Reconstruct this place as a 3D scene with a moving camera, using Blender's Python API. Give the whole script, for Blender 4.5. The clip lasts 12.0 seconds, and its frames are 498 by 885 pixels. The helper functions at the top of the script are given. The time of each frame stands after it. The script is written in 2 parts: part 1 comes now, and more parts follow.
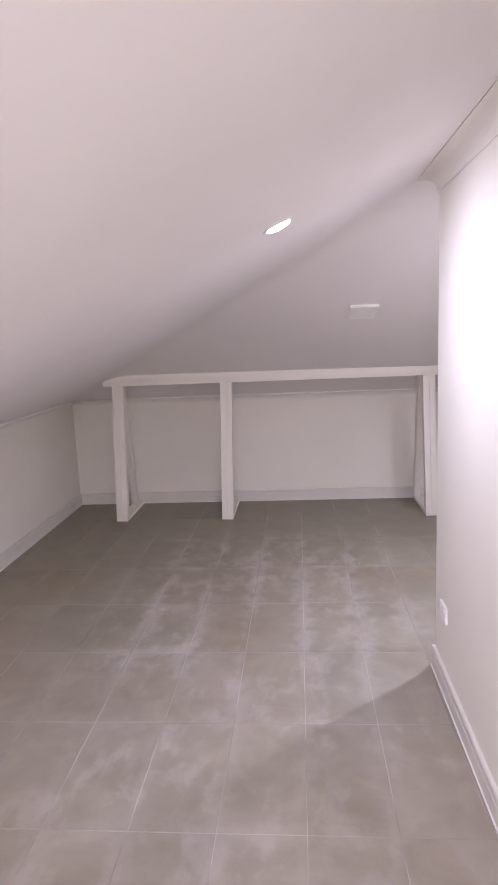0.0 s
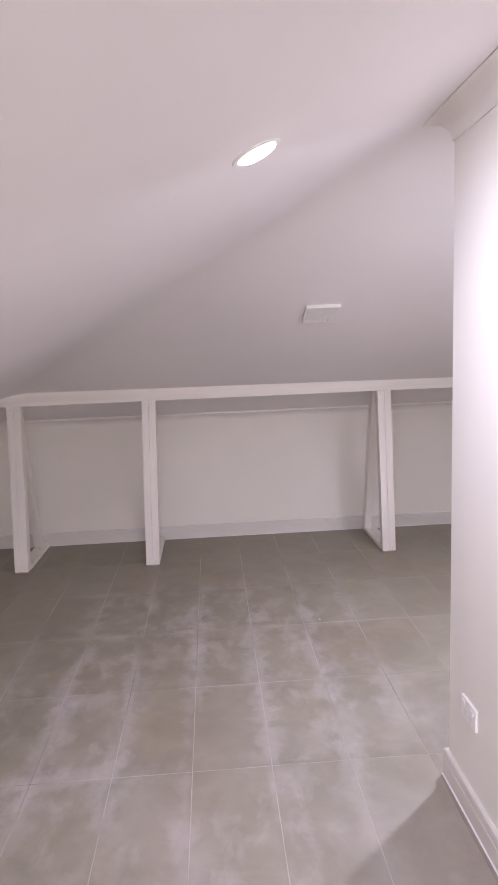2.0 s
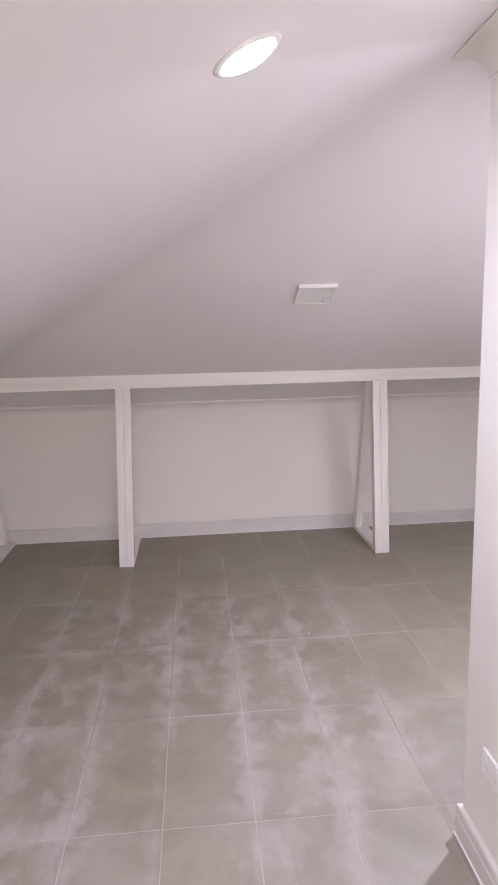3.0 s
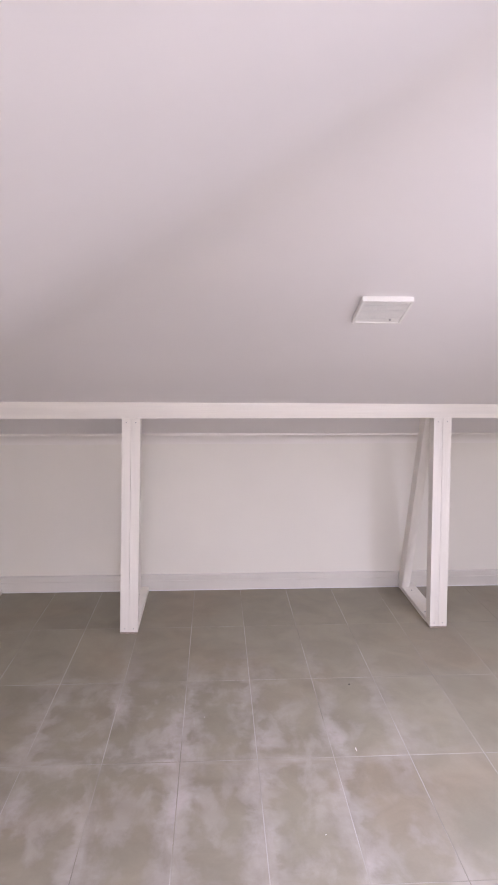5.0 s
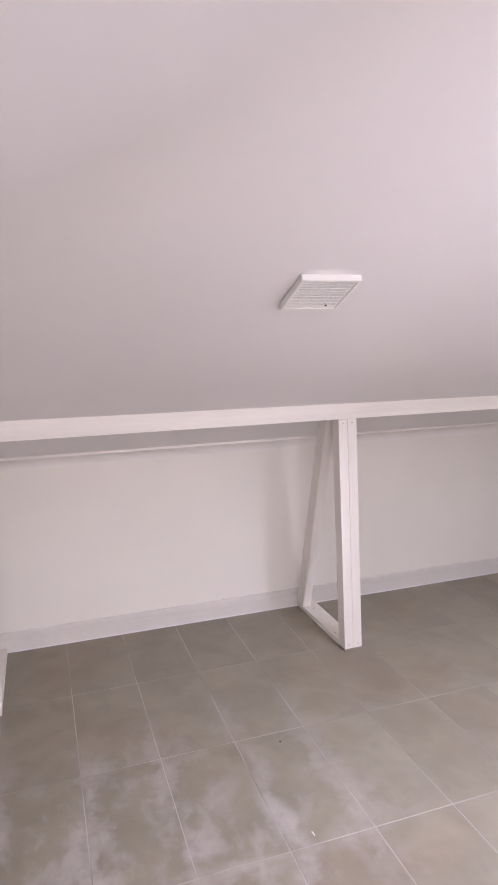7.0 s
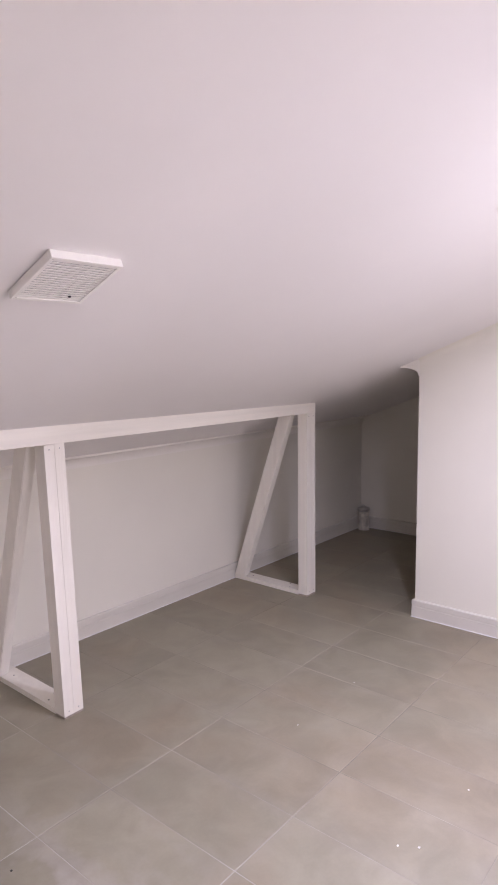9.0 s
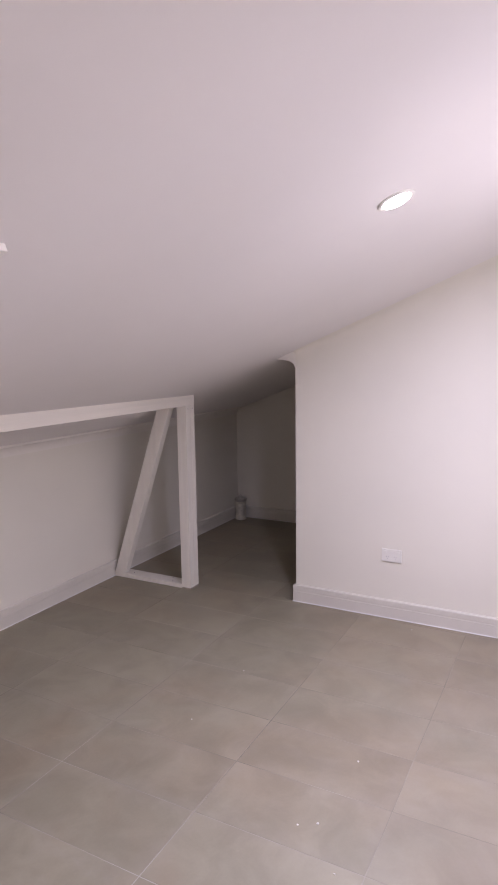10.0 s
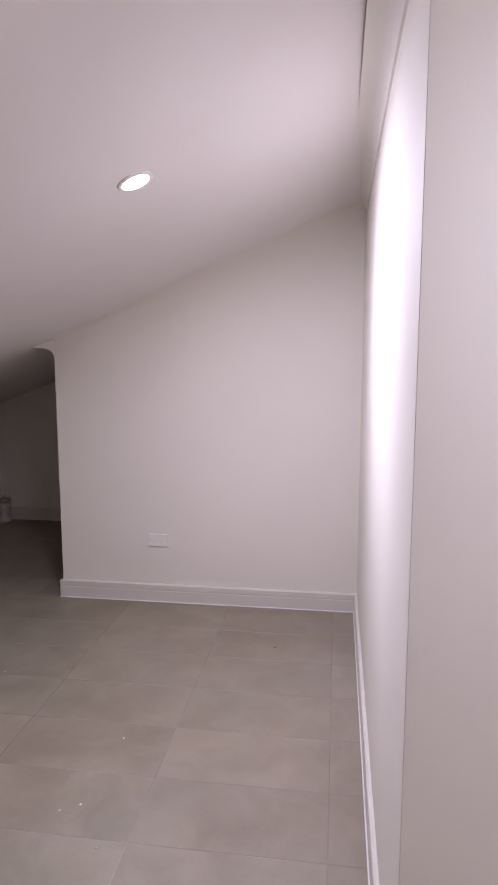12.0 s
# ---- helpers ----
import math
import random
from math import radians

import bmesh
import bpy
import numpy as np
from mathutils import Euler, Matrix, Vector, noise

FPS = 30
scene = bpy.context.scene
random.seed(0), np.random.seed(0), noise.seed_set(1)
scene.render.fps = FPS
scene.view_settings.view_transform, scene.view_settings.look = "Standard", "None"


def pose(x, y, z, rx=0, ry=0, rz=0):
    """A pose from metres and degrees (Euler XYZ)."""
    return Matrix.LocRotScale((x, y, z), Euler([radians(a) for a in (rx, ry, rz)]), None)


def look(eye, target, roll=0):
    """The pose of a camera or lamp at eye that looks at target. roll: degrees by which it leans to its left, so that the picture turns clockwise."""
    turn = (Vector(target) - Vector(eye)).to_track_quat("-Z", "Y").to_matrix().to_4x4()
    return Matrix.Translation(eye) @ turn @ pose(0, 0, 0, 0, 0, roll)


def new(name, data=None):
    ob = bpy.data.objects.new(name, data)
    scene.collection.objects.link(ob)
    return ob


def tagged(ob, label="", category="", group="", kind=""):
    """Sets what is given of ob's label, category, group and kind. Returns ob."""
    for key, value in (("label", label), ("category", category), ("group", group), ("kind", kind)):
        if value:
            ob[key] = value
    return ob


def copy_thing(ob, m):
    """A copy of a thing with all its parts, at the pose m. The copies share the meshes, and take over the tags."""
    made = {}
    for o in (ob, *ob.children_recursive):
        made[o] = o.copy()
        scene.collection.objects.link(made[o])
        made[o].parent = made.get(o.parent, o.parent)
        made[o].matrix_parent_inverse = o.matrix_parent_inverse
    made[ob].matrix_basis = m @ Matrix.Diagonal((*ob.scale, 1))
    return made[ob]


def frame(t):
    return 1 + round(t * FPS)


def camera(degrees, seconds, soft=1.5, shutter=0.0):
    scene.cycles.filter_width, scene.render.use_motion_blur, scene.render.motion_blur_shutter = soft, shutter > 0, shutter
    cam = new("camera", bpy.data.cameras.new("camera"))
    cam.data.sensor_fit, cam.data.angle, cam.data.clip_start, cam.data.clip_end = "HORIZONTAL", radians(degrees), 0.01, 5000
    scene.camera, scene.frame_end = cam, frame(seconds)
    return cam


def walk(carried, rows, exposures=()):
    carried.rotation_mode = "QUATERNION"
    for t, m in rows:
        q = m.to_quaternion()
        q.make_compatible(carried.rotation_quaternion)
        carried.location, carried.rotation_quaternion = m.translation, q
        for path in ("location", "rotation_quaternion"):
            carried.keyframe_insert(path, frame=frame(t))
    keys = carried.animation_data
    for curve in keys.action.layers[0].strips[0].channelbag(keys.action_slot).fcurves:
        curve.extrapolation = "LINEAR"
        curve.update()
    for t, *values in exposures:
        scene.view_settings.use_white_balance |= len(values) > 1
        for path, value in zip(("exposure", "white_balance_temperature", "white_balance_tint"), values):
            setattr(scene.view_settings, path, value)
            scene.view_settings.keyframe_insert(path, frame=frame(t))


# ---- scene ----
# ---- camera and its walk ----
cam = camera(42.9, 12.0, soft=1.8)
PATH = [
    (0, (0.219, 0.992, 1.638), (0.054, 2.955, 1.292), -2.5),
    (0.5, (0.155, 1.201, 1.621), (0.041, 3.169, 1.279), -1.1),
    (1, (0.06, 1.442, 1.589), (0.079, 3.411, 1.239), -2.0),
    (1.5, (0.009, 1.635, 1.579), (0.123, 3.598, 1.215), -2.2),
    (2, (0.038, 1.837, 1.584), (0.15, 3.811, 1.278), -2.3),
    (2.5, (0.056, 2.026, 1.58), (0.167, 3.992, 1.231), -1.4),
    (2.7, (0.061, 2.106, 1.58), (0.204, 4.067, 1.214), -1.1),
    (4.3, (0.061, 2.714, 1.576), (0.248, 4.692, 1.34), -2.0),
    (4.5, (0.057, 2.815, 1.604), (0.226, 4.792, 1.35), -1.2),
    (5, (0.044, 2.959, 1.598), (0.148, 4.934, 1.299), 0.2),
    (5.5, (-0.045, 3.131, 1.59), (-0.063, 5.107, 1.285), -0.9),
    (6, (-0.151, 3.282, 1.584), (0.009, 5.244, 1.229), -0.8),
    (6.5, (-0.172, 3.422, 1.577), (0.218, 5.358, 1.259), -1.6),
    (7, (-0.15, 3.557, 1.582), (0.47, 5.434, 1.282), -1.5),
    (7.2, (-0.146, 3.592, 1.58), (0.574, 5.432, 1.275), -1.0),
    (8.8, (-0.203, 4.015, 1.532), (1.242, 5.377, 1.296), -1.0),
    (9, (-0.204, 4.047, 1.536), (1.319, 5.319, 1.29), -0.8),
    (9.5, (-0.211, 4.1, 1.531), (1.455, 5.181, 1.302), 0.5),
    (10, (-0.229, 4.125, 1.54), (1.522, 5.05, 1.262), -0.8),
    (10.5, (-0.248, 4.101, 1.529), (1.625, 4.73, 1.22), -1.8),
    (11, (-0.238, 4.084, 1.504), (1.656, 4.639, 1.184), -1.9),
    (11.5, (-0.231, 4.043, 1.5), (1.693, 4.469, 1.158), -1.8),
    (12, (-0.253, 4.019, 1.456), (1.709, 4.293, 1.184), -0.0),
]
# the phone opens up over the dim eaves and closes again towards the bright wall
EXPOSURES = [(0.0, 0.40, 6450, 9.5), (1.5, 0.47, 6450, 9.5), (2.5, 0.54, 6430, 9), (4.3, 0.84, 6370, 8), (5.5, 1.0, 6350, 8), (7.0, 0.96, 6400, 8.5),
             (8.8, 0.93, 6450, 9.5), (9.5, 0.71, 6500, 10.5), (10.5, 0.40, 6560, 12), (11.2, 0.25, 6620, 13), (12.0, -0.06, 6660, 12)]
walk(cam, [(t, look(eye, target, roll)) for t, eye, target, roll in PATH], EXPOSURES)
# ---- light ----
world = bpy.data.worlds.new("world")
scene.world = world
world.use_nodes = True
world.node_tree.nodes["Background"].inputs["Color"].default_value = (0.02, 0.02, 0.022, 1)
world.node_tree.nodes["Background"].inputs["Strength"].default_value = 0.1

# watts of the two downlights in view, then of the added unseen one
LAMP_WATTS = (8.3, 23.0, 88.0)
LAMP_COLOUR = (1.0, 0.972, 1.31)
LAMP_SPREAD = 180

# the room in metres: knee walls, the two slopes of the ceiling, the tall block
X_LEFT, Y_FAR = -2.0, 7.0
X_RIGHT, Y_CORNER = 0.835, 3.889
X_END, Y_PASSAGE = 3.27, 5.653
X_CLOSET, Y_BACK = 4.97, -1.6
EAVE, K_LEFT, K_FRONT = 1.025, 0.447, 0.42
SAG = 0.0096  # the front slope lies a little flatter towards the passage
Y_POST = 6.35


def left_slope(x):
    return EAVE + K_LEFT * (x - X_LEFT)


def front_slope(y, x=0.4):
    return EAVE + (K_FRONT - SAG * (x - 0.4)) * (Y_FAR - y)


def ceiling_z(x, y, soft=0.07):
    """Underside of the plaster: the lower of the two slopes, with the joint floated smooth."""
    a, b = left_slope(x), front_slope(y, x)
    h = max(soft - abs(a - b), 0.0) / soft
    return min(a, b) - h * h * soft * 0.25


# ---- materials ----
def material(name, colour, rough=0.6, metal=0.0, mottle=0.06, scale=3.0, bump=0.05, bump_scale=60.0, coat=0.0, stretch=(1, 1, 1)):
    m = bpy.data.materials.new(name)
    m.use_nodes = True
    nt = m.node_tree
    n, l = nt.nodes, nt.links
    bsdf = n["Principled BSDF"]
    bsdf.inputs["Metallic"].default_value = metal
    bsdf.inputs["Coat Weight"].default_value = coat
    big = n.new("ShaderNodeTexNoise")
    big.inputs["Scale"].default_value, big.inputs["Detail"].default_value = scale, 5
    geo = n.new("ShaderNodeNewGeometry")
    along = n.new("ShaderNodeVectorMath")
    along.operation = "MULTIPLY"
    along.inputs[1].default_value = stretch
    l.new(geo.outputs["Position"], along.inputs[0])
    l.new(along.outputs[0], big.inputs["Vector"])
    ramp = n.new("ShaderNodeMapRange")
    ramp.inputs["From Min"].default_value, ramp.inputs["From Max"].default_value = 0.3, 0.7
    ramp.inputs["To Min"].default_value, ramp.inputs["To Max"].default_value = 1 - mottle, 1 + mottle * 0.5
    l.new(big.outputs["Fac"], ramp.inputs["Value"])
    mul = n.new("ShaderNodeVectorMath")
    mul.operation = "SCALE"
    mul.inputs[0].default_value = colour
    l.new(ramp.outputs["Result"], mul.inputs["Scale"])
    l.new(mul.outputs["Vector"], bsdf.inputs["Base Color"])
    rr = n.new("ShaderNodeMapRange")
    rr.inputs["To Min"].default_value, rr.inputs["To Max"].default_value = rough - 0.06, rough + 0.06
    l.new(big.outputs["Fac"], rr.inputs["Value"])
    l.new(rr.outputs["Result"], bsdf.inputs["Roughness"])
    fine = n.new("ShaderNodeTexNoise")
    fine.inputs["Scale"].default_value, fine.inputs["Detail"].default_value = bump_scale, 4
    l.new(along.outputs[0], fine.inputs["Vector"])
    bp = n.new("ShaderNodeBump")
    bp.inputs["Strength"].default_value, bp.inputs["Distance"].default_value = bump, 0.004
    l.new(fine.outputs["Fac"], bp.inputs["Height"])
    l.new(bp.outputs["Normal"], bsdf.inputs["Normal"])
    return m


wall_paint = material("wall_paint", (0.854, 0.811, 0.718), 0.62, mottle=0.03, scale=1.6, bump=0.03, bump_scale=120)
ceiling_paint = material("ceiling_paint", (0.862, 0.823, 0.795), 0.75, mottle=0.03, scale=1.2, bump=0.03, bump_scale=120)
trim_paint = material("trim_paint", (0.735, 0.695, 0.625), 0.42, mottle=0.04, scale=5, bump=0.04, bump_scale=50)
cornice_paint = material("cornice_paint", (0.875, 0.83, 0.76), 0.6, mottle=0.03, scale=4, bump=0.04, bump_scale=80)
timber_paint = material("timber_paint", (0.87, 0.82, 0.735), 0.48, mottle=0.045, scale=30, bump=0.25, bump_scale=110, stretch=(1, 1, 0.04))
beam_paint = material("beam_paint", (0.87, 0.82, 0.735), 0.48, mottle=0.06, scale=30, bump=0.3, bump_scale=110, stretch=(0.04, 1, 1))
raw_end = material("raw_timber_end", (0.40, 0.33, 0.27), 0.8, mottle=0.4, scale=60, bump=0.3, bump_scale=150)
plastic = material("white_plastic", (0.88, 0.85, 0.79), 0.35, mottle=0.02, scale=20, bump=0.02)
dark_gap = material("dark_recess", (0.05, 0.045, 0.045), 0.7, mottle=0.1)
vent_back = material("vent_backing", (0.42, 0.40, 0.39), 0.6, mottle=0.05)
vent_bar = material("vent_bar", (0.78, 0.75, 0.71), 0.5, mottle=0.05)
slot_grey = material("slot_grey", (0.55, 0.53, 0.53), 0.6, mottle=0.05)
steel = material("steel", (0.55, 0.53, 0.50), 0.32, metal=1.0, mottle=0.2, scale=25, bump=0.05)
tin_side = material("tin_side", (0.74, 0.69, 0.60), 0.4, metal=0.1, mottle=0.35, scale=18, bump=0.08)
grout = material("grout", (0.335, 0.302, 0.243), 0.9, mottle=0.45, scale=2.2, bump=0.3, bump_scale=200)
grout_nodes = grout.node_tree.nodes
where = grout_nodes.new("ShaderNodeNewGeometry")
split = grout_nodes.new("ShaderNodeSeparateXYZ")
dusty = grout_nodes.new("ShaderNodeMapRange")
dusty.inputs["From Min"].default_value, dusty.inputs["From Max"].default_value = 1.6, 0.7
dusty.inputs["To Min"].default_value, dusty.inputs["To Max"].default_value = 0.0, 0.8
blend = grout_nodes.new("ShaderNodeMix")
blend.data_type = "RGBA"
blend.inputs[7].default_value = (0.56, 0.53, 0.49, 1)
grout.node_tree.links.new(where.outputs["Position"], split.inputs[0])
grout.node_tree.links.new(split.outputs[0], dusty.inputs[0])
stretch_noise = grout_nodes.new("ShaderNodeTexNoise")
stretch_noise.inputs["Scale"].default_value, stretch_noise.inputs["Detail"].default_value = 1.7, 3
grout.node_tree.links.new(where.outputs["Position"], stretch_noise.inputs["Vector"])
clean = grout_nodes.new("ShaderNodeMapRange")
clean.inputs["From Min"].default_value, clean.inputs["From Max"].default_value = 0.38, 0.56
grout.node_tree.links.new(stretch_noise.outputs["Fac"], clean.inputs[0])
pale = grout_nodes.new("ShaderNodeMath")
pale.operation = "MULTIPLY"
grout.node_tree.links.new(dusty.outputs[0], pale.inputs[0])
grout.node_tree.links.new(clean.outputs[0], pale.inputs[1])
grout.node_tree.links.new(pale.outputs[0], blend.inputs[0])
plain_grout = grout_nodes["Principled BSDF"].inputs["Base Color"].links[0].from_socket
grout.node_tree.links.new(plain_grout, blend.inputs[6])
grout.node_tree.links.new(blend.outputs[2], grout_nodes["Principled BSDF"].inputs["Base Color"])
plaster_bit = material("plaster_bit", (0.74, 0.71, 0.67), 0.9, mottle=0.1, scale=200)
dark_bit = material("dark_bit", (0.03, 0.028, 0.025), 0.8, mottle=0.1, scale=200)
caulk = material("white_caulk", (0.82, 0.80, 0.78), 0.5, mottle=0.05, scale=20)


def tile_material():
    """Grey cement-look porcelain with dried grout haze along the joints and swept across the middle of the room."""
    m = bpy.data.materials.new("cement_tile")
    m.use_nodes = True
    n, l = m.node_tree.nodes, m.node_tree.links
    bsdf = n["Principled BSDF"]

    def math_node(op, a, b=None, clamp=False):
        k = n.new("ShaderNodeMath")
        k.operation, k.use_clamp = op, clamp
        for s, v in zip(k.inputs, (a, b)):
            if v is None:
                continue
            if isinstance(v, (int, float)):
                s.default_value = v
            else:
                l.new(v, s)
        return k.outputs[0]

    def ramp(v, a, b, c=0.0, d=1.0):
        k = n.new("ShaderNodeMapRange")
        k.interpolation_type = "SMOOTHSTEP"
        for s, x in zip(list(k.inputs)[1:5], (a, b, c, d)):
            s.default_value = x
        l.new(v, k.inputs[0])
        return k.outputs[0]

    def noise_node(vec, scale, detail=5, distort=0.0, rough=0.55):
        k = n.new("ShaderNodeTexNoise")
        k.inputs["Scale"].default_value, k.inputs["Detail"].default_value = scale, detail
        k.inputs["Distortion"].default_value, k.inputs["Roughness"].default_value = distort, rough
        l.new(vec, k.inputs["Vector"])
        return k.outputs["Fac"]

    geo = n.new("ShaderNodeNewGeometry")
    pos = geo.outputs["Position"]
    tc = n.new("ShaderNodeTexCoord")
    info = n.new("ShaderNodeObjectInfo")
    sx = n.new("ShaderNodeSeparateXYZ")
    l.new(pos, sx.inputs[0])
    so = n.new("ShaderNodeSeparateXYZ")
    l.new(tc.outputs["Object"], so.inputs[0])

    # streaky vein along each tile, offset tile by tile
    shift = n.new("ShaderNodeVectorMath")
    shift.operation = "ADD"
    spread = n.new("ShaderNodeCombineXYZ")
    for s in spread.inputs:
        l.new(math_node("MULTIPLY", info.outputs["Random"], 37.0), s)
    l.new(pos, shift.inputs[0])
    l.new(spread.outputs[0], shift.inputs[1])
    shift_b = n.new("ShaderNodeVectorMath")
    shift_b.operation = "ADD"
    l.new(pos, shift_b.inputs[0])
    shift_b.inputs[1].default_value = (13.7, 5.1, 2.2)
    cloud = noise_node(shift.outputs[0], 5.0, 6, 0.6)
    grain = noise_node(pos, 90.0, 4)
    tone = math_node("ADD", ramp(cloud, 0.25, 0.75, 0.86, 1.12), math_node("MULTIPLY", math_node("SUBTRACT", info.outputs["Random"], 0.5), 0.10))
    tone = math_node("MULTIPLY", tone, ramp(grain, 0.2, 0.8, 0.98, 1.02))

    # haze: ragged strips along the joints and wiped clouds between them; heaviest mid-room, fading to both sides
    warp_x = math_node("MULTIPLY", math_node("SUBTRACT", noise_node(pos, 4.3, 5), 0.5), 0.07)
    warp_y = math_node("MULTIPLY", math_node("SUBTRACT", noise_node(shift_b.outputs[0], 4.3, 5), 0.5), 0.08)
    ex = math_node("SUBTRACT", TILE_W / 2, math_node("ABSOLUTE", math_node("ADD", so.outputs[0], warp_x)))
    ey = math_node("SUBTRACT", TILE_L / 2, math_node("ABSOLUTE", math_node("ADD", so.outputs[1], warp_y)))
    runs = []
    for factor, start in (((2.6, 0.9, 1.0), pos), ((0.9, 2.6, 1.0), shift_b.outputs[0])):
        along = n.new("ShaderNodeVectorMath")
        along.operation = "MULTIPLY"
        l.new(start, along.inputs[0])
        along.inputs[1].default_value = factor
        runs.append(noise_node(along.outputs[0], 1.5, 6, 0.3))
    patch, patch_b = runs
    ragged = noise_node(pos, 8.0, 5, 0.15, 0.55)
    wide = math_node("ADD", math_node("MULTIPLY", ramp(ragged, 0.28, 0.72), 0.10), 0.012)
    band_x = math_node("MULTIPLY", ramp(math_node("DIVIDE", ex, wide), 1.35, 0.1), ramp(patch, 0.38, 0.54))
    band_y = math_node("MULTIPLY", ramp(math_node("DIVIDE", ey, wide), 1.35, 0.1), ramp(patch_b, 0.43, 0.56))
    band = math_node("MAXIMUM", band_x, band_y)
    wisps = ramp(noise_node(pos, 17.0, 6, 0.3, 0.6), 0.30, 0.66, 0.55, 1.0)
    broad = noise_node(pos, 1.3, 4, 0.5)
    streak = n.new("ShaderNodeVectorMath")
    streak.operation = "MULTIPLY"
    l.new(pos, streak.inputs[0])
    streak.inputs[1].default_value = (1.5, 0.9, 1.0)
    swept = math_node("MULTIPLY", ramp(noise_node(streak.outputs[0], 5.5, 6, 0.25, 0.58), 0.46, 0.66), ramp(broad, 0.36, 0.58))
    near_x = math_node("MULTIPLY", ramp(sx.outputs[0], -1.25, -0.65), ramp(sx.outputs[0], 1.2, 0.35))
    near_y = math_node("MULTIPLY", ramp(sx.outputs[1], 6.25, 5.6), ramp(sx.outputs[1], 1.5, 4.2, 0.6, 1.0))
    zone = math_node("ADD", math_node("MULTIPLY", math_node("MULTIPLY", near_x, near_y), 0.92), 0.10)
    joints = math_node("MULTIPLY", math_node("MULTIPLY", band, wisps), ramp(sx.outputs[1], 3.3, 4.7, 0.22, 0.50))
    film = math_node("ADD", joints, math_node("MULTIPLY", swept, 0.36), True)
    film = math_node("MULTIPLY", film, zone, True)
    # pale haze over the near half, also painted in to brighten the floor there
    veil = math_node("MULTIPLY", ramp(sx.outputs[1], 5.3, 3.6, 0.0, 0.20), ramp(noise_node(shift_b.outputs[0], 2.7, 5, 0.3), 0.32, 0.62, 0.35, 1.0))
    film = math_node("ADD", film, veil, True)

    base = n.new("ShaderNodeVectorMath")
    base.operation = "SCALE"
    l.new(tone, base.inputs["Scale"])
    warm = n.new("ShaderNodeMix")
    warm.data_type = "RGBA"
    l.new(ramp(noise_node(shift_b.outputs[0], 1.1, 4, 0.4), 0.4, 0.65), warm.inputs[0])
    warm.inputs[6].default_value = (0.285, 0.258, 0.190, 1)
    warm.inputs[7].default_value = (0.290, 0.244, 0.174, 1)
    l.new(warm.outputs[2], base.inputs[0])
    mix = n.new("ShaderNodeMix")
    mix.data_type = "RGBA"
    l.new(film, mix.inputs[0])
    l.new(base.outputs["Vector"], mix.inputs[6])
    mix.inputs[7].default_value = (0.53, 0.482, 0.452, 1)
    l.new(mix.outputs[2], bsdf.inputs["Base Color"])
    l.new(math_node("ADD", ramp(cloud, 0.3, 0.7, 0.40, 0.50), math_node("MULTIPLY", film, 0.3)), bsdf.inputs["Roughness"])
    bp = n.new("ShaderNodeBump")
    bp.inputs["Strength"].default_value, bp.inputs["Distance"].default_value = 0.12, 0.002
    l.new(grain, bp.inputs["Height"])
    l.new(bp.outputs["Normal"], bsdf.inputs["Normal"])
    return m


TILE_W, TILE_L, JOINT = 0.302, 0.60, 0.0022
tile_mat = tile_material()

glow = bpy.data.materials.new("lit_diffuser")
glow.use_nodes = True
glow.node_tree.nodes["Principled BSDF"].inputs["Emission Color"].default_value = (1, 0.95, 0.98, 1)
glow.node_tree.nodes["Principled BSDF"].inputs["Emission Strength"].default_value = 12.0


# ---- mesh helpers ----
def mesh_object(name, bm, mat, smooth=False):
    bmesh.ops.recalc_face_normals(bm, faces=bm.faces)
    me = bpy.data.meshes.new(name)
    bm.to_mesh(me)
    bm.free()
    for p in me.polygons:
        p.use_smooth = smooth
    me.materials.append(mat)
    return new(name, me)


def part(name, bm, mat, parent, label="", smooth=False):
    ob = mesh_object(name, bm, mat, smooth)
    ob.parent = parent
    if label:
        tagged(ob, label)
    return ob


def box(lo, hi, bevel=0.0, bm=None):
    one = bmesh.new()
    bmesh.ops.create_cube(one, size=1)
    for v in one.verts:
        v.co = Vector([a + (b - a) * (c + 0.5) for a, b, c in zip(lo, hi, v.co)])
    if bevel:
        bmesh.ops.bevel(one, geom=one.edges[:], offset=bevel, segments=2, affect="EDGES", profile=0.6)
    if bm is None:
        return one
    me = bpy.data.meshes.new("tmp")
    one.to_mesh(me)
    one.free()
    bm.from_mesh(me)
    bpy.data.meshes.remove(me)
    return bm


def prism(outline, axis, a, b):
    """A polygon in the two other axes, pushed from a to b along the axis."""
    bm = bmesh.new()

    def place(p, s):
        q = list(p)
        q.insert("xyz".index(axis), s)
        return q

    first = [bm.verts.new(place(p, a)) for p in outline]
    last = [bm.verts.new(place(p, b)) for p in outline]
    bm.faces.new(first)
    bm.faces.new(last[::-1])
    for i in range(len(outline)):
        j = (i + 1) % len(outline)
        bm.faces.new((first[i], first[j], last[j], last[i]))
    return bm


def turned(profile, segments=32):
    """A solid of revolution from (radius, height) pairs, closed at both ends."""
    bm = bmesh.new()
    rings = [[bm.verts.new((r * math.cos(2 * math.pi * k / segments), r * math.sin(2 * math.pi * k / segments), z))
              for k in range(segments)] for r, z in profile]
    for a, b in zip(rings, rings[1:]):
        for k in range(segments):
            bm.faces.new((a[k], a[(k + 1) % segments], b[(k + 1) % segments], b[k]))
    bm.faces.new(rings[0])
    bm.faces.new(rings[-1])
    return bm


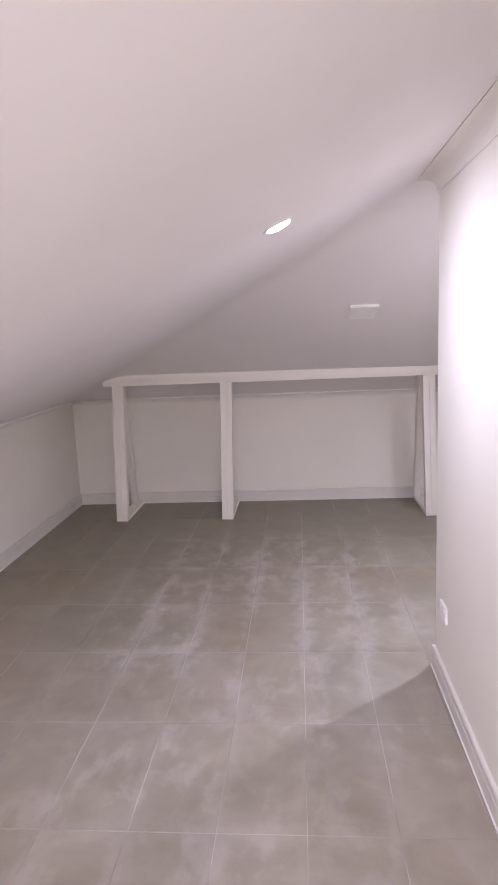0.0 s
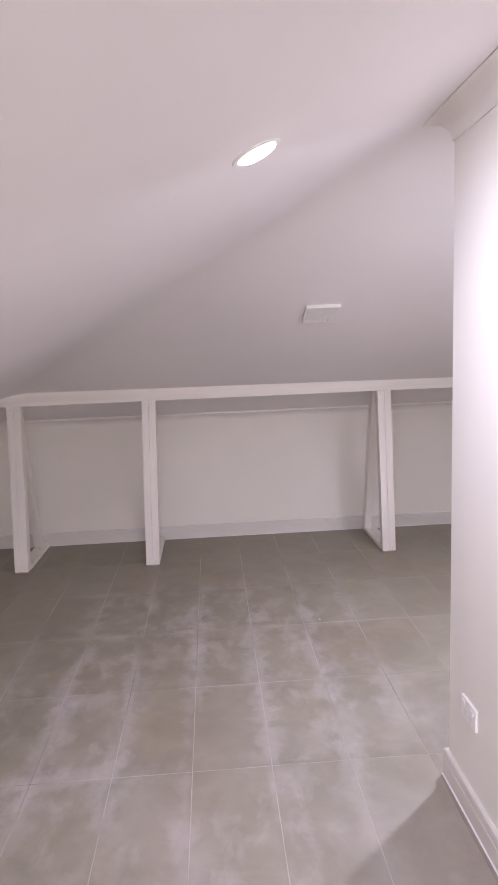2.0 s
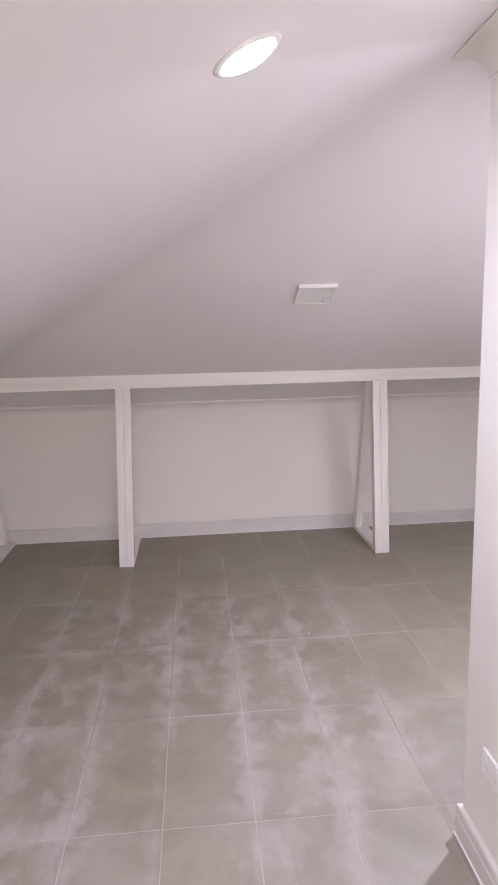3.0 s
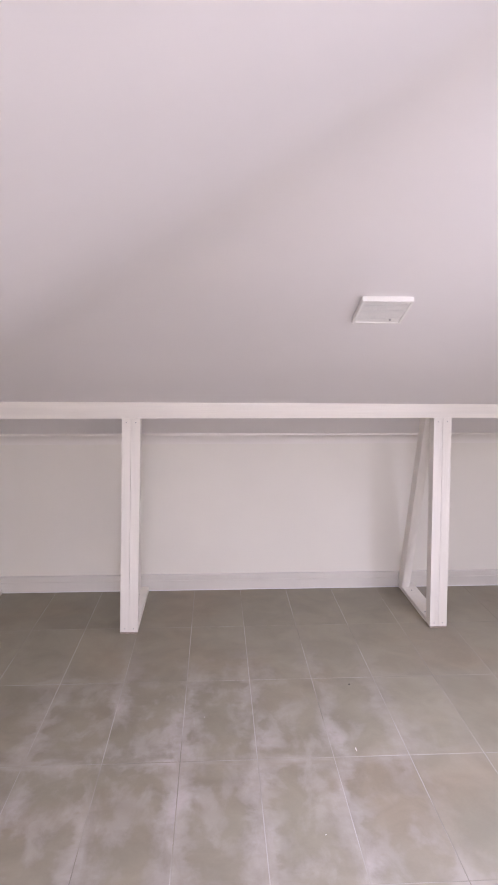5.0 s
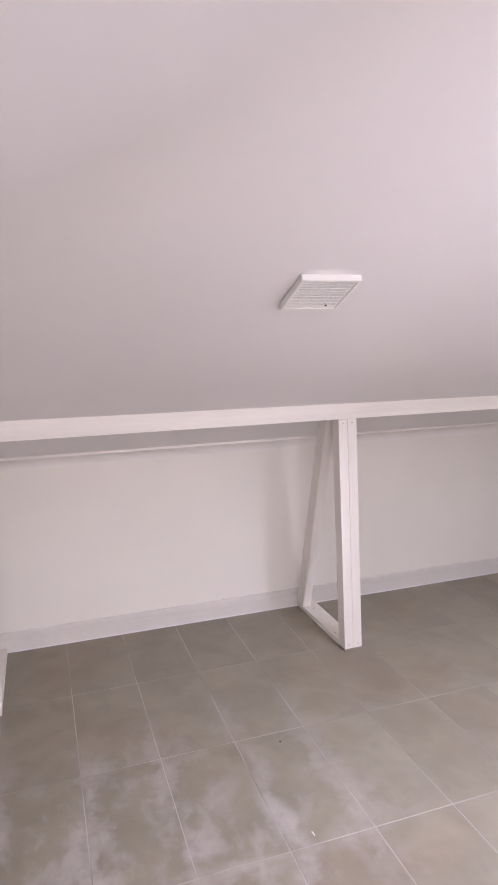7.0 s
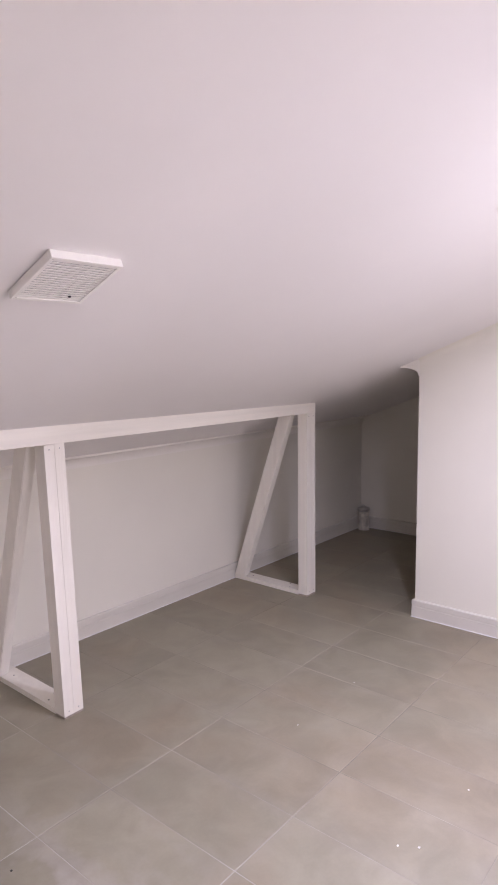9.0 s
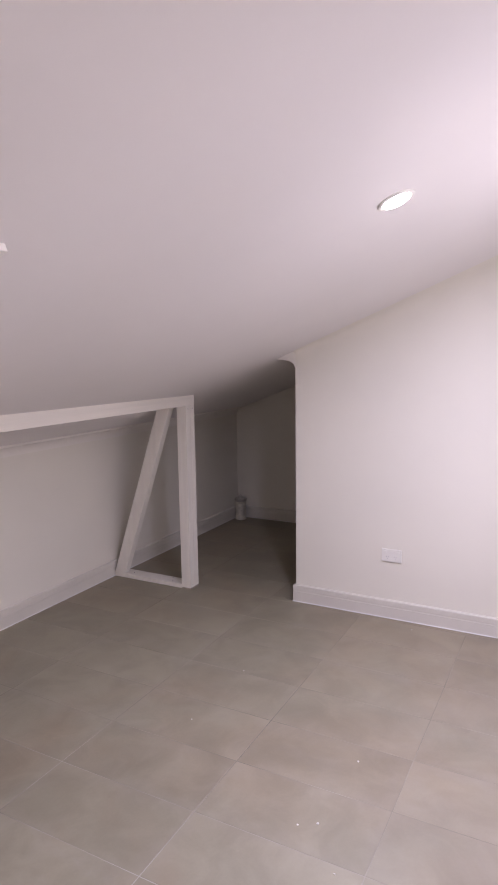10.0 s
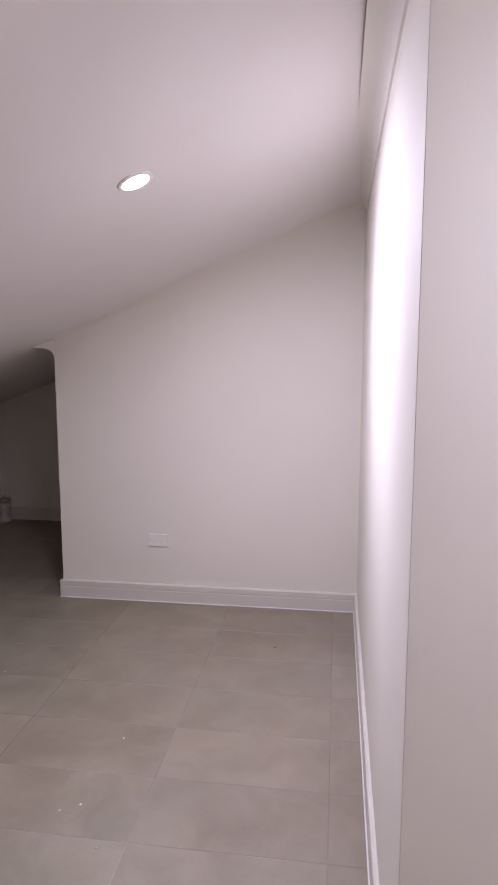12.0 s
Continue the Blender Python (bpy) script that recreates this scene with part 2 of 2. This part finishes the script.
def mitred(points, i):
    """The way out into the room at a corner of the plan (room to the left of the line), long enough for a mitre."""
    ways = []
    for a, b in ((i - 1, i), (i, i + 1)):
        if 0 <= a and b < len(points):
            d = (Vector(points[b]) - Vector(points[a])).normalized()
            ways.append(Vector((-d.y, d.x)))
    if len(ways) == 1:
        return ways[0]
    return (ways[0] + ways[1]) / (1 + ways[0].dot(ways[1]))


def trim_run(name, profile, points, mat, label):
    """One length of trim a wall: the profile holds (out, height) pairs, closed against the wall."""
    made = []
    for i in range(len(points) - 1):
        bm = bmesh.new()
        ends = []
        for j in (i, i + 1):
            w = mitred(points, j)
            ends.append([bm.verts.new((points[j][0] + w.x * o, points[j][1] + w.y * o, z)) for o, z in profile])
        bm.faces.new(ends[0])
        bm.faces.new(ends[1][::-1])
        for a in range(len(profile)):
            b = (a + 1) % len(profile)
            bm.faces.new((ends[0][a], ends[0][b], ends[1][b], ends[1][a]))
        made.append(tagged(mesh_object(name, bm, mat), label, name, kind="structure"))
    return made


# ---- structure ----
T = 0.10
floor = tagged(mesh_object("floor", box((X_LEFT - T, Y_BACK - T, -0.12), (X_CLOSET + T, Y_FAR + T, -0.0007)), grout),
               "grey cement-look tiled floor with dried grout haze", "floor", kind="structure")

wall_label = "plain white painted plaster wall"
tagged(mesh_object("wall_west", box((X_LEFT - T, Y_BACK - T, -0.12), (X_LEFT, Y_FAR + T, EAVE + 0.015)), wall_paint),
       "low white painted knee wall under the sloping ceiling", "wall", kind="structure")
tagged(mesh_object("wall_north", box((X_LEFT, Y_FAR, -0.12), (X_CLOSET + T, Y_FAR + T, EAVE + 0.015)), wall_paint),
       "low white painted knee wall behind the timber props", "wall", kind="structure")
e = 0.001
tagged(mesh_object("wall_east", prism([(X_RIGHT, Y_BACK - T), (X_RIGHT, Y_CORNER - e), (X_RIGHT + e, Y_CORNER), (X_END + T, Y_CORNER), (X_END + T, Y_CORNER - T),
                                       (X_RIGHT + T, Y_CORNER - T), (X_RIGHT + T, Y_BACK - T)], "z", -0.12, 2.32), wall_paint),
       "tall white painted wall with a sharp outer corner", "wall", kind="structure")
tagged(mesh_object("wall_end", prism([(Y_CORNER, -0.12), (Y_PASSAGE, -0.12), (Y_PASSAGE, front_slope(Y_PASSAGE, X_END) + 0.02),
                                      (Y_CORNER, front_slope(Y_CORNER, X_END) + 0.02)], "x", X_END, X_END + T), wall_paint),
       "white painted end wall running up to the sloping ceiling", "wall", kind="structure")
tagged(mesh_object("wall_passage", box((X_END + T, Y_PASSAGE - T, -0.12), (X_CLOSET + T, Y_PASSAGE, front_slope(Y_PASSAGE, X_END) + 0.02)), wall_paint),
       "white painted wall of the dim eaves passage", "wall", kind="structure")
tagged(mesh_object("wall_closet", prism([(Y_PASSAGE, -0.12), (Y_FAR, -0.12), (Y_FAR, EAVE + 0.01), (Y_PASSAGE, front_slope(Y_PASSAGE, X_END) + 0.02)],
                                        "x", X_CLOSET, X_CLOSET + T), wall_paint),
       "white painted wall closing the dim eaves passage", "wall", kind="structure")
tagged(mesh_object("wall_south", prism([(X_LEFT, -0.12), (X_RIGHT, -0.12), (X_RIGHT, left_slope(X_RIGHT) + 0.02), (X_LEFT, EAVE + 0.02)],
                                       "y", Y_BACK - T, Y_BACK), wall_paint), wall_label, "wall", kind="structure")


def ceiling_mesh():
    xs = sorted(set([X_LEFT - T + i * 0.1 for i in range(int((X_RIGHT + 0.06 - X_LEFT + T) / 0.1) + 1)] + [X_RIGHT + 0.06]))
    xs_right = [X_RIGHT + 0.06 + i * 0.1 for i in range(1, int((X_CLOSET + T - X_RIGHT) / 0.1) + 1)]
    ys = sorted(set([Y_BACK - T + i * 0.1 for i in range(int((Y_FAR - Y_BACK + 2 * T) / 0.1))] + [Y_CORNER - 0.06, Y_FAR + T]))
    bm = bmesh.new()
    grid = {}

    def vert(x, y, top):
        key = (round(x, 4), round(y, 4), top)
        if key not in grid:
            grid[key] = bm.verts.new((x, y, ceiling_z(x, y) + (0.05 if top else 0)))
        return grid[key]

    columns = xs + xs_right
    for a, b in zip(columns, columns[1:]):
        for c, d in zip(ys, ys[1:]):
            if a >= X_RIGHT + 0.059 and c < Y_CORNER - 0.061:
                continue
            for top in (False, True):
                f = [vert(a, c, top), vert(b, c, top), vert(b, d, top), vert(a, d, top)]
                bm.faces.new(f if top else f[::-1])
    rim = [e for e in bm.edges if len(e.link_faces) == 1]
    done = set()
    for e in rim:
        v, w = e.verts
        kv = (round(v.co.x, 4), round(v.co.y, 4))
        kw = (round(w.co.x, 4), round(w.co.y, 4))
        key = frozenset((kv, kw))
        if key in done:
            continue
        done.add(key)
        bm.faces.new((grid[(*kv, False)], grid[(*kw, False)], grid[(*kw, True)], grid[(*kv, True)]))
    return bm


tagged(mesh_object("ceiling", ceiling_mesh(), ceiling_paint, smooth=True),
       "white plaster attic ceiling of two slopes meeting in a soft hip", "ceiling", kind="structure")

# fillet added between the end wall and the slope; its curve softens the shade
bm = bmesh.new()
rings = []
for s in range(13):
    y = Y_CORNER + (Y_PASSAGE - Y_CORNER) * s / 12
    r = 0.20 - 0.175 * (s / 12)
    ring = []
    for k in range(17):
        a = math.pi / 2 * k / 16
        x = X_END - r * (1 - math.sin(a))
        ring.append(bm.verts.new((x, y, front_slope(y, x) + 0.0015 * math.cos(a) - r * (1 - math.cos(a)))))
    rings.append(ring)
for p, q in zip(rings, rings[1:]):
    for k in range(16):
        bm.faces.new((p[k], p[k + 1], q[k + 1], q[k]))
fillet = mesh_object("trim", bm, wall_paint, smooth=True)
tagged(fillet, "rounded white fillet added to soften the shade under the slope", "trim", kind="structure")

PLAN = [(X_RIGHT, Y_BACK), (X_RIGHT, Y_CORNER), (X_END, Y_CORNER), (X_END, Y_PASSAGE), (X_CLOSET, Y_PASSAGE),
        (X_CLOSET, Y_FAR), (X_LEFT, Y_FAR), (X_LEFT, Y_BACK)]
SKIRT = [(-0.002, -0.002), (0.0155, -0.002), (0.0155, 0.066), (0.0130, 0.0680), (0.0130, 0.0715), (0.0155, 0.0735), (0.0155, 0.101),
         (0.013, 0.1055), (0.008, 0.108), (-0.002, 0.108)]
trim_run("baseboard", SKIRT, PLAN, trim_paint, "low pale grey-white painted skirting board with a grooved top")
# thin bead of sealant where the skirting meets the tiles
BEAD = [(0.0150, -0.0015), (0.0205, -0.0015), (0.0195, 0.002), (0.0150, 0.005)]
trim_run("trim", BEAD, PLAN, caulk, "thin white bead of sealant along the skirting")


def cove(low, out, high, edge):
    lip = 0.007
    pts = [(-0.002, low), (lip, low), (lip, low + 0.006)]
    for k in range(1, 12):
        a = math.pi / 2 * k / 12
        pts.append((out - 0.004 - (out - 0.004 - lip) * math.cos(a), low + 0.006 + (high - low - 0.006 - edge) * math.sin(a)))
    pts += [(out - 0.004, high - edge), (out, high - edge), (out, high + 0.004)]
    return pts


def cornice(points, low, out, at_out, at_wall, edge=0.005):
    profile = cove(low, out, at_out, edge) + [(-0.002, at_wall + 0.004)]
    return trim_run("cornice", profile, points, cornice_paint, "narrow white plaster cove cornice")


c = 0.08
cornice(PLAN[0:3], 2.185, c, left_slope(X_RIGHT - c), left_slope(X_RIGHT))
cornice(PLAN[3:5], front_slope(Y_PASSAGE, X_END) - 0.098, 0.12, front_slope(Y_PASSAGE + 0.12, X_END), front_slope(Y_PASSAGE, X_END))
cornice(PLAN[5:8], 0.978, 0.075, EAVE + K_FRONT * 0.075 - 0.001, EAVE, 0.012)


# ---- roof props: a row of four painted timber frames under one beam ----
def stud_bevel(lo, hi):
    return box(lo, hi, 0.0007)


POST_W, POST_D, POST_H = 0.098, 0.07, 1.216


def prop_frame(height):
    """Origin on the floor, mid front face of the post; +y towards the knee wall."""
    base = new("timber_prop")
    for s in (-1, 1):
        lo, hi = sorted((s * 0.0006, s * POST_W / 2))
        stud = part("post_stud", stud_bevel((lo, 0, 0.010), (hi, POST_D, height)), timber_paint, base)
        part("raw_foot", box((lo + 0.0005, 0.001, 0), (hi - 0.0005, POST_D - 0.001, 0.0102)), raw_end, stud, "bare scuffed timber foot")
        for z in (0.03, height - 0.02):
            dot = turned([(0.0032, 0), (0.0032, 0.0008), (0.002, 0.0012)], 10)
            bmesh.ops.rotate(dot, verts=dot.verts, matrix=Matrix.Rotation(math.pi / 2, 3, "X"))
            bmesh.ops.translate(dot, verts=dot.verts, vec=((lo + hi) / 2, 0.0, z))
            part("nail_head", dot, steel, stud)
    plate = part("floor_plate", stud_bevel((-POST_W / 2 + 0.002, POST_D + 0.001, 0), (POST_W / 2 - 0.002, Y_FAR - Y_POST - 0.016, 0.028)), timber_paint, base)
    for x, y in ((-0.024, 0.16), (0.026, 0.19), (0.0, 0.50)):
        head = turned([(0.0042, 0.0275), (0.0042, 0.0288), (0.0025, 0.0292)], 10)
        bmesh.ops.translate(head, verts=head.verts, vec=(x, y, 0))
        part("screw_head", head, dark_gap, plate, "small dark screw head")
    # brace: from the plate at the wall up to the beam
    y0, y1 = Y_FAR - Y_POST - 0.02, POST_D + 0.085
    z0, z1 = 0.028, height
    outline = [(y0, z0), (y0 - 0.088, z0), (y1 - 0.034, z1 - 0.012), (y1 + 0.062, z1 - 0.012)]
    brace = prism(outline, "x", -POST_W / 2 - 0.006, -0.002)
    bmesh.ops.bevel(brace, geom=brace.edges[:], offset=0.003, segments=2, affect="EDGES")
    part("brace", brace, timber_paint, base)
    return tagged(base, "white painted timber prop with doubled post and slanting brace", "roof prop", "row of timber props")


first = prop_frame(POST_H)
PROPS = [(-1.40, 2.5), (-0.450, 2.0), (1.318, -1.5), (3.180, 0.0)]  # place along the wall, and how far out of plumb
first.matrix_basis = pose(PROPS[0][0], Y_POST, 0, 0, PROPS[0][1], 0)
for x, lean in PROPS[1:]:
    copy_thing(first, pose(x, Y_POST, 0, 0, lean, 0))

beam = new("roof_beam")
beam.location = (0, Y_POST, POST_H)
x0, x1 = -1.475, 3.230
bm = bmesh.new()
ends = []
for x in (x0, x1):
    ends.append([bm.verts.new((x, y, z)) for y, z in ((0.0, 0.0006), (0.07, 0.0006), (0.07, front_slope(Y_POST + 0.07, x) - POST_H + 0.004),
                                                      (0.0, front_slope(Y_POST, x) - POST_H + 0.004))])
bm.faces.new(ends[0])
bm.faces.new(ends[1][::-1])
for i in range(4):
    bm.faces.new((ends[0][i], ends[0][(i + 1) % 4], ends[1][(i + 1) % 4], ends[1][i]))
part("beam_plate", bm, beam_paint, beam)
tagged(beam, "long white painted timber beam tight under the sloping ceiling", "beam")


# ---- fixtures ----
def on_slope(x, y, which):
    """A frame whose -z looks out of the plaster into the room, with the x axis kept along the room."""
    if which == "front":
        z = front_slope(y, x)
        return Matrix.Translation((x, y, z)) @ Matrix.Rotation(-math.atan(K_FRONT), 4, "X")
    z = left_slope(x)
    return Matrix.Translation((x, y, z)) @ Matrix.Rotation(-math.atan(K_LEFT), 4, "Y")


def downlight(m, watts):
    base = new("downlight")
    base.matrix_world = m
    ring = turned([(0.0445, 0.002), (0.0575, 0.002), (0.058, -0.001), (0.056, -0.003), (0.050, -0.0045), (0.0445, -0.003)], 48)
    part("trim_ring", ring, plastic, base, "thin white trim ring", smooth=True)
    part("diffuser", turned([(0.044, 0.001), (0.044, -0.004), (0.041, -0.0075), (0.033, -0.0105), (0.020, -0.0125), (0.008, -0.0130)], 48), glow, base, "glowing white diffuser", smooth=True)
    data = bpy.data.lights.new("downlight_lamp", "AREA")
    data.shape, data.size, data.energy, data.color = "DISK", 0.085, watts, LAMP_COLOUR
    data.spread = radians(LAMP_SPREAD)
    lamp = new("downlight_lamp", data)
    lamp.matrix_world = m @ Matrix.Translation((0, 0, -0.0145))
    return tagged(base, "small round recessed LED downlight, lit, in the slope", "downlight", "ceiling downlights")


downlight(on_slope(0.16, 3.27, "left"), LAMP_WATTS[0])
downlight(on_slope(1.71, 4.645, "front"), LAMP_WATTS[1])
# unseen downlight behind the camera, added as fill for the room
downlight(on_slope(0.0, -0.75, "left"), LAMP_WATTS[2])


def vent(m):
    base = new("ceiling_vent")
    base.matrix_world = m
    h, w = 0.092, 0.010
    part("backing", box((-h + 0.004, -h + 0.004, -0.006), (h - 0.004, h - 0.004, -0.002)), vent_back, base)
    for lo, hi in (((-h, -h), (h, -h + w)), ((-h, h - w), (h, h)), ((-h, -h + w), (-h + w, h - w)), ((h - w, -h + w), (h, h - w))):
        part("frame", box((*lo, -0.020), (*hi, 0.0), 0.002), plastic, base)
    n = 17
    for i in range(n):
        y = -h + w + (2 * h - 2 * w) * (i + 0.5) / n
        slat = box((-h + w, -0.0032, -0.0008), (h - w, 0.0032, 0.0008))
        bmesh.ops.rotate(slat, verts=slat.verts, matrix=Matrix.Rotation(radians(4), 3, "X"))
        bmesh.ops.translate(slat, verts=slat.verts, vec=(0, y, -0.0165))
        part("slat", slat, plastic, base)
    for x in (-0.034, 0.0, 0.034):
        part("bar", box((x - 0.0014, -h + w, -0.0152), (x + 0.0014, h - w, -0.008)), vent_bar, base)
    for x, y in ((0.045, 0.062), (-0.082, 0.085), (-0.085, -0.085)):
        knob = turned([(0.0035, -0.012), (0.0035, -0.019), (0.002, -0.020)], 12)
        bmesh.ops.translate(knob, verts=knob.verts, vec=(x, y, 0))
        part("screw", knob, dark_gap if x > 0 else steel, base)
    return tagged(base, "square white louvred ceiling vent set in the slope", "vent")


vent(on_slope(0.65, 5.29, "front"))


def power_point(m):
    """Double socket; the plate lies in the local xz plane and faces -y."""
    base = new("power_point")
    base.matrix_world = m
    plate = box((-0.0575, -0.0105, -0.037), (0.0575, 0.0, 0.037), 0.0025)
    part("plate", plate, plastic, base)
    for x in (-0.036, 0.036):
        part("switch", box((x - 0.009, -0.0138, 0.012), (x + 0.009, -0.0100, 0.027), 0.0015), plastic, base, "small white rocker switch")
        for dx, dz, turn in ((-0.006, 0.0, 30), (0.006, 0.0, -30), (0.0, -0.012, 0)):
            slot = box((-0.0011, -0.0110, -0.0038), (0.0011, -0.0100, 0.0038))
            bmesh.ops.rotate(slot, verts=slot.verts, matrix=Matrix.Rotation(radians(turn), 3, "Y"))
            bmesh.ops.translate(slot, verts=slot.verts, vec=(x * 0.62 + dx, 0, -0.006 + dz))
            part("slot", slot, slot_grey, base, "grey socket slot")
    return tagged(base, "white plastic double power point on the wall", "power point", "wall power points")


power_point(pose(X_RIGHT, 3.704, 0.366, 0, 0, -90))
power_point(pose(X_END, 5.052, 0.376, 0, 0, -90))


def canister(x, y):
    base = new("metal_canister")
    base.location = (x, y, 0)
    part("body", turned([(0.048, 0.0), (0.053, 0.004), (0.053, 0.008), (0.050, 0.012), (0.050, 0.158), (0.053, 0.162), (0.053, 0.168), (0.048, 0.170)], 36),
         tin_side, base, smooth=False)
    lid = part("lid", turned([(0.042, 0.168), (0.046, 0.176), (0.056, 0.180), (0.057, 0.196), (0.053, 0.205), (0.03, 0.210)], 36), steel, base, "dented grey metal lid")
    arc = bmesh.new()
    ring = []
    for k in range(13):
        a = math.pi * k / 12
        c0 = Vector((0.050 * math.cos(a), 0.0, 0.19 + 0.040 * math.sin(a)))
        ring.append([arc.verts.new(c0 + Vector((math.cos(a) * math.cos(b), math.sin(b), math.sin(a) * math.cos(b))) * 0.003) for b in [math.pi * 2 * q / 8 for q in range(8)]])
    for p, q in zip(ring, ring[1:]):
        for k in range(8):
            arc.faces.new((p[k], p[(k + 1) % 8], q[(k + 1) % 8], q[k]))
    arc.faces.new(ring[0])
    arc.faces.new(ring[-1][::-1])
    bmesh.ops.rotate(arc, verts=arc.verts, matrix=Matrix.Rotation(0.9, 3, "Z"))
    part("wire_handle", arc, steel, base)
    return tagged(base, "small tarnished metal canister with a lid in the corner", "canister")


canister(4.87, 6.915)


# ---- crumbs on the floor ----
def crumb(x, y, size, mat, label, seed, stretch=1.0):
    rnd = random.Random(seed)
    bm = bmesh.new()
    bmesh.ops.create_icosphere(bm, subdivisions=1, radius=size / 2)
    for v in bm.verts:
        v.co *= rnd.uniform(0.55, 1.2)
        v.co.x *= stretch
        v.co.z *= 0.5
        v.co.y *= 0.8
    low = min(v.co.z for v in bm.verts)
    turn = Matrix.Rotation(rnd.uniform(0, 3), 3, "Z")
    for v in bm.verts:
        v.co.z -= low
        v.co = turn @ v.co
    ob = mesh_object("plaster_crumb" if mat is plaster_bit else "dirt_crumb", bm, mat)
    ob.location = (x, y, 0.0005)
    tagged(ob, label, "debris", "crumbs on the floor")


CRUMBS = [(1.909, 4.805, 0.013), (1.544, 4.825, 0.013), (1.508, 4.881, 0.012), (2.334, 5.526, 0.010), (1.867, 5.527, 0.011), (1.376, 4.706, 0.009),
          (3.150, 4.900, 0.010), (2.720, 4.107, 0.008), (0.402, 4.823, 0.008), (-0.011, 5.516, 0.007)]
for k, (x, y, s) in enumerate(CRUMBS):
    crumb(x, y, s * 0.85, plaster_bit, "tiny white crumb of plaster on the tiles", k)
crumb(0.600, 5.265, 0.010, plaster_bit, "thin white sliver of plaster on the tiles", 31, 2.6)
crumb(2.753, 4.308, 0.007, dark_bit, "tiny dark fleck of dirt on the tiles", 32, 2.2)
crumb(0.675, 5.755, 0.010, dark_bit, "tiny dark crumb of dirt on the tiles", 33)


# ---- floor tiles, one by one ----
TILE_X, TILE_Y = 0.503, 4.022
tile_meshes = {}


def tile_mesh(w, d):
    key = (round(w, 3), round(d, 3))
    if key not in tile_meshes:
        bm = bmesh.new()
        e = 0.0012
        lo = [bm.verts.new((sx * w / 2, sy * d / 2, -0.008)) for sx, sy in ((-1, -1), (1, -1), (1, 1), (-1, 1))]
        mid = [bm.verts.new((sx * w / 2, sy * d / 2, -e)) for sx, sy in ((-1, -1), (1, -1), (1, 1), (-1, 1))]
        hi = [bm.verts.new((sx * (w / 2 - e), sy * (d / 2 - e), 0)) for sx, sy in ((-1, -1), (1, -1), (1, 1), (-1, 1))]
        for a, b in ((lo, mid), (mid, hi)):
            for k in range(4):
                bm.faces.new((a[k], a[(k + 1) % 4], b[(k + 1) % 4], b[k]))
        bm.faces.new(hi)
        bm.faces.new(lo[::-1])
        me = bpy.data.meshes.new("tile")
        bm.to_mesh(me)
        bm.free()
        me.materials.append(tile_mat)
        tile_meshes[key] = me
    return tile_meshes[key]


def lay(x0, y0, x1, y1):
    for i in range(math.floor((x0 - TILE_X) / TILE_W), math.ceil((x1 - TILE_X) / TILE_W)):
        for j in range(math.floor((y0 - TILE_Y) / TILE_L), math.ceil((y1 - TILE_Y) / TILE_L)):
            a, b = max(TILE_X + i * TILE_W + JOINT / 2, x0), min(TILE_X + (i + 1) * TILE_W - JOINT / 2, x1)
            c, d = max(TILE_Y + j * TILE_L + JOINT / 2, y0), min(TILE_Y + (j + 1) * TILE_L - JOINT / 2, y1)
            if b - a < 0.012 or d - c < 0.012:
                continue
            ob = new("tile", tile_mesh(b - a, d - c))
            ob.location = ((a + b) / 2, (c + d) / 2, 0)
            ob.parent = floor


ROW_END = TILE_Y + 3 * TILE_L
lay(X_LEFT, Y_BACK, X_RIGHT, TILE_Y)
lay(X_RIGHT, Y_CORNER, X_END, TILE_Y)
lay(X_LEFT, TILE_Y, X_END, ROW_END)
lay(X_END, Y_PASSAGE, X_CLOSET, ROW_END)
lay(X_LEFT, ROW_END, X_CLOSET, Y_FAR)
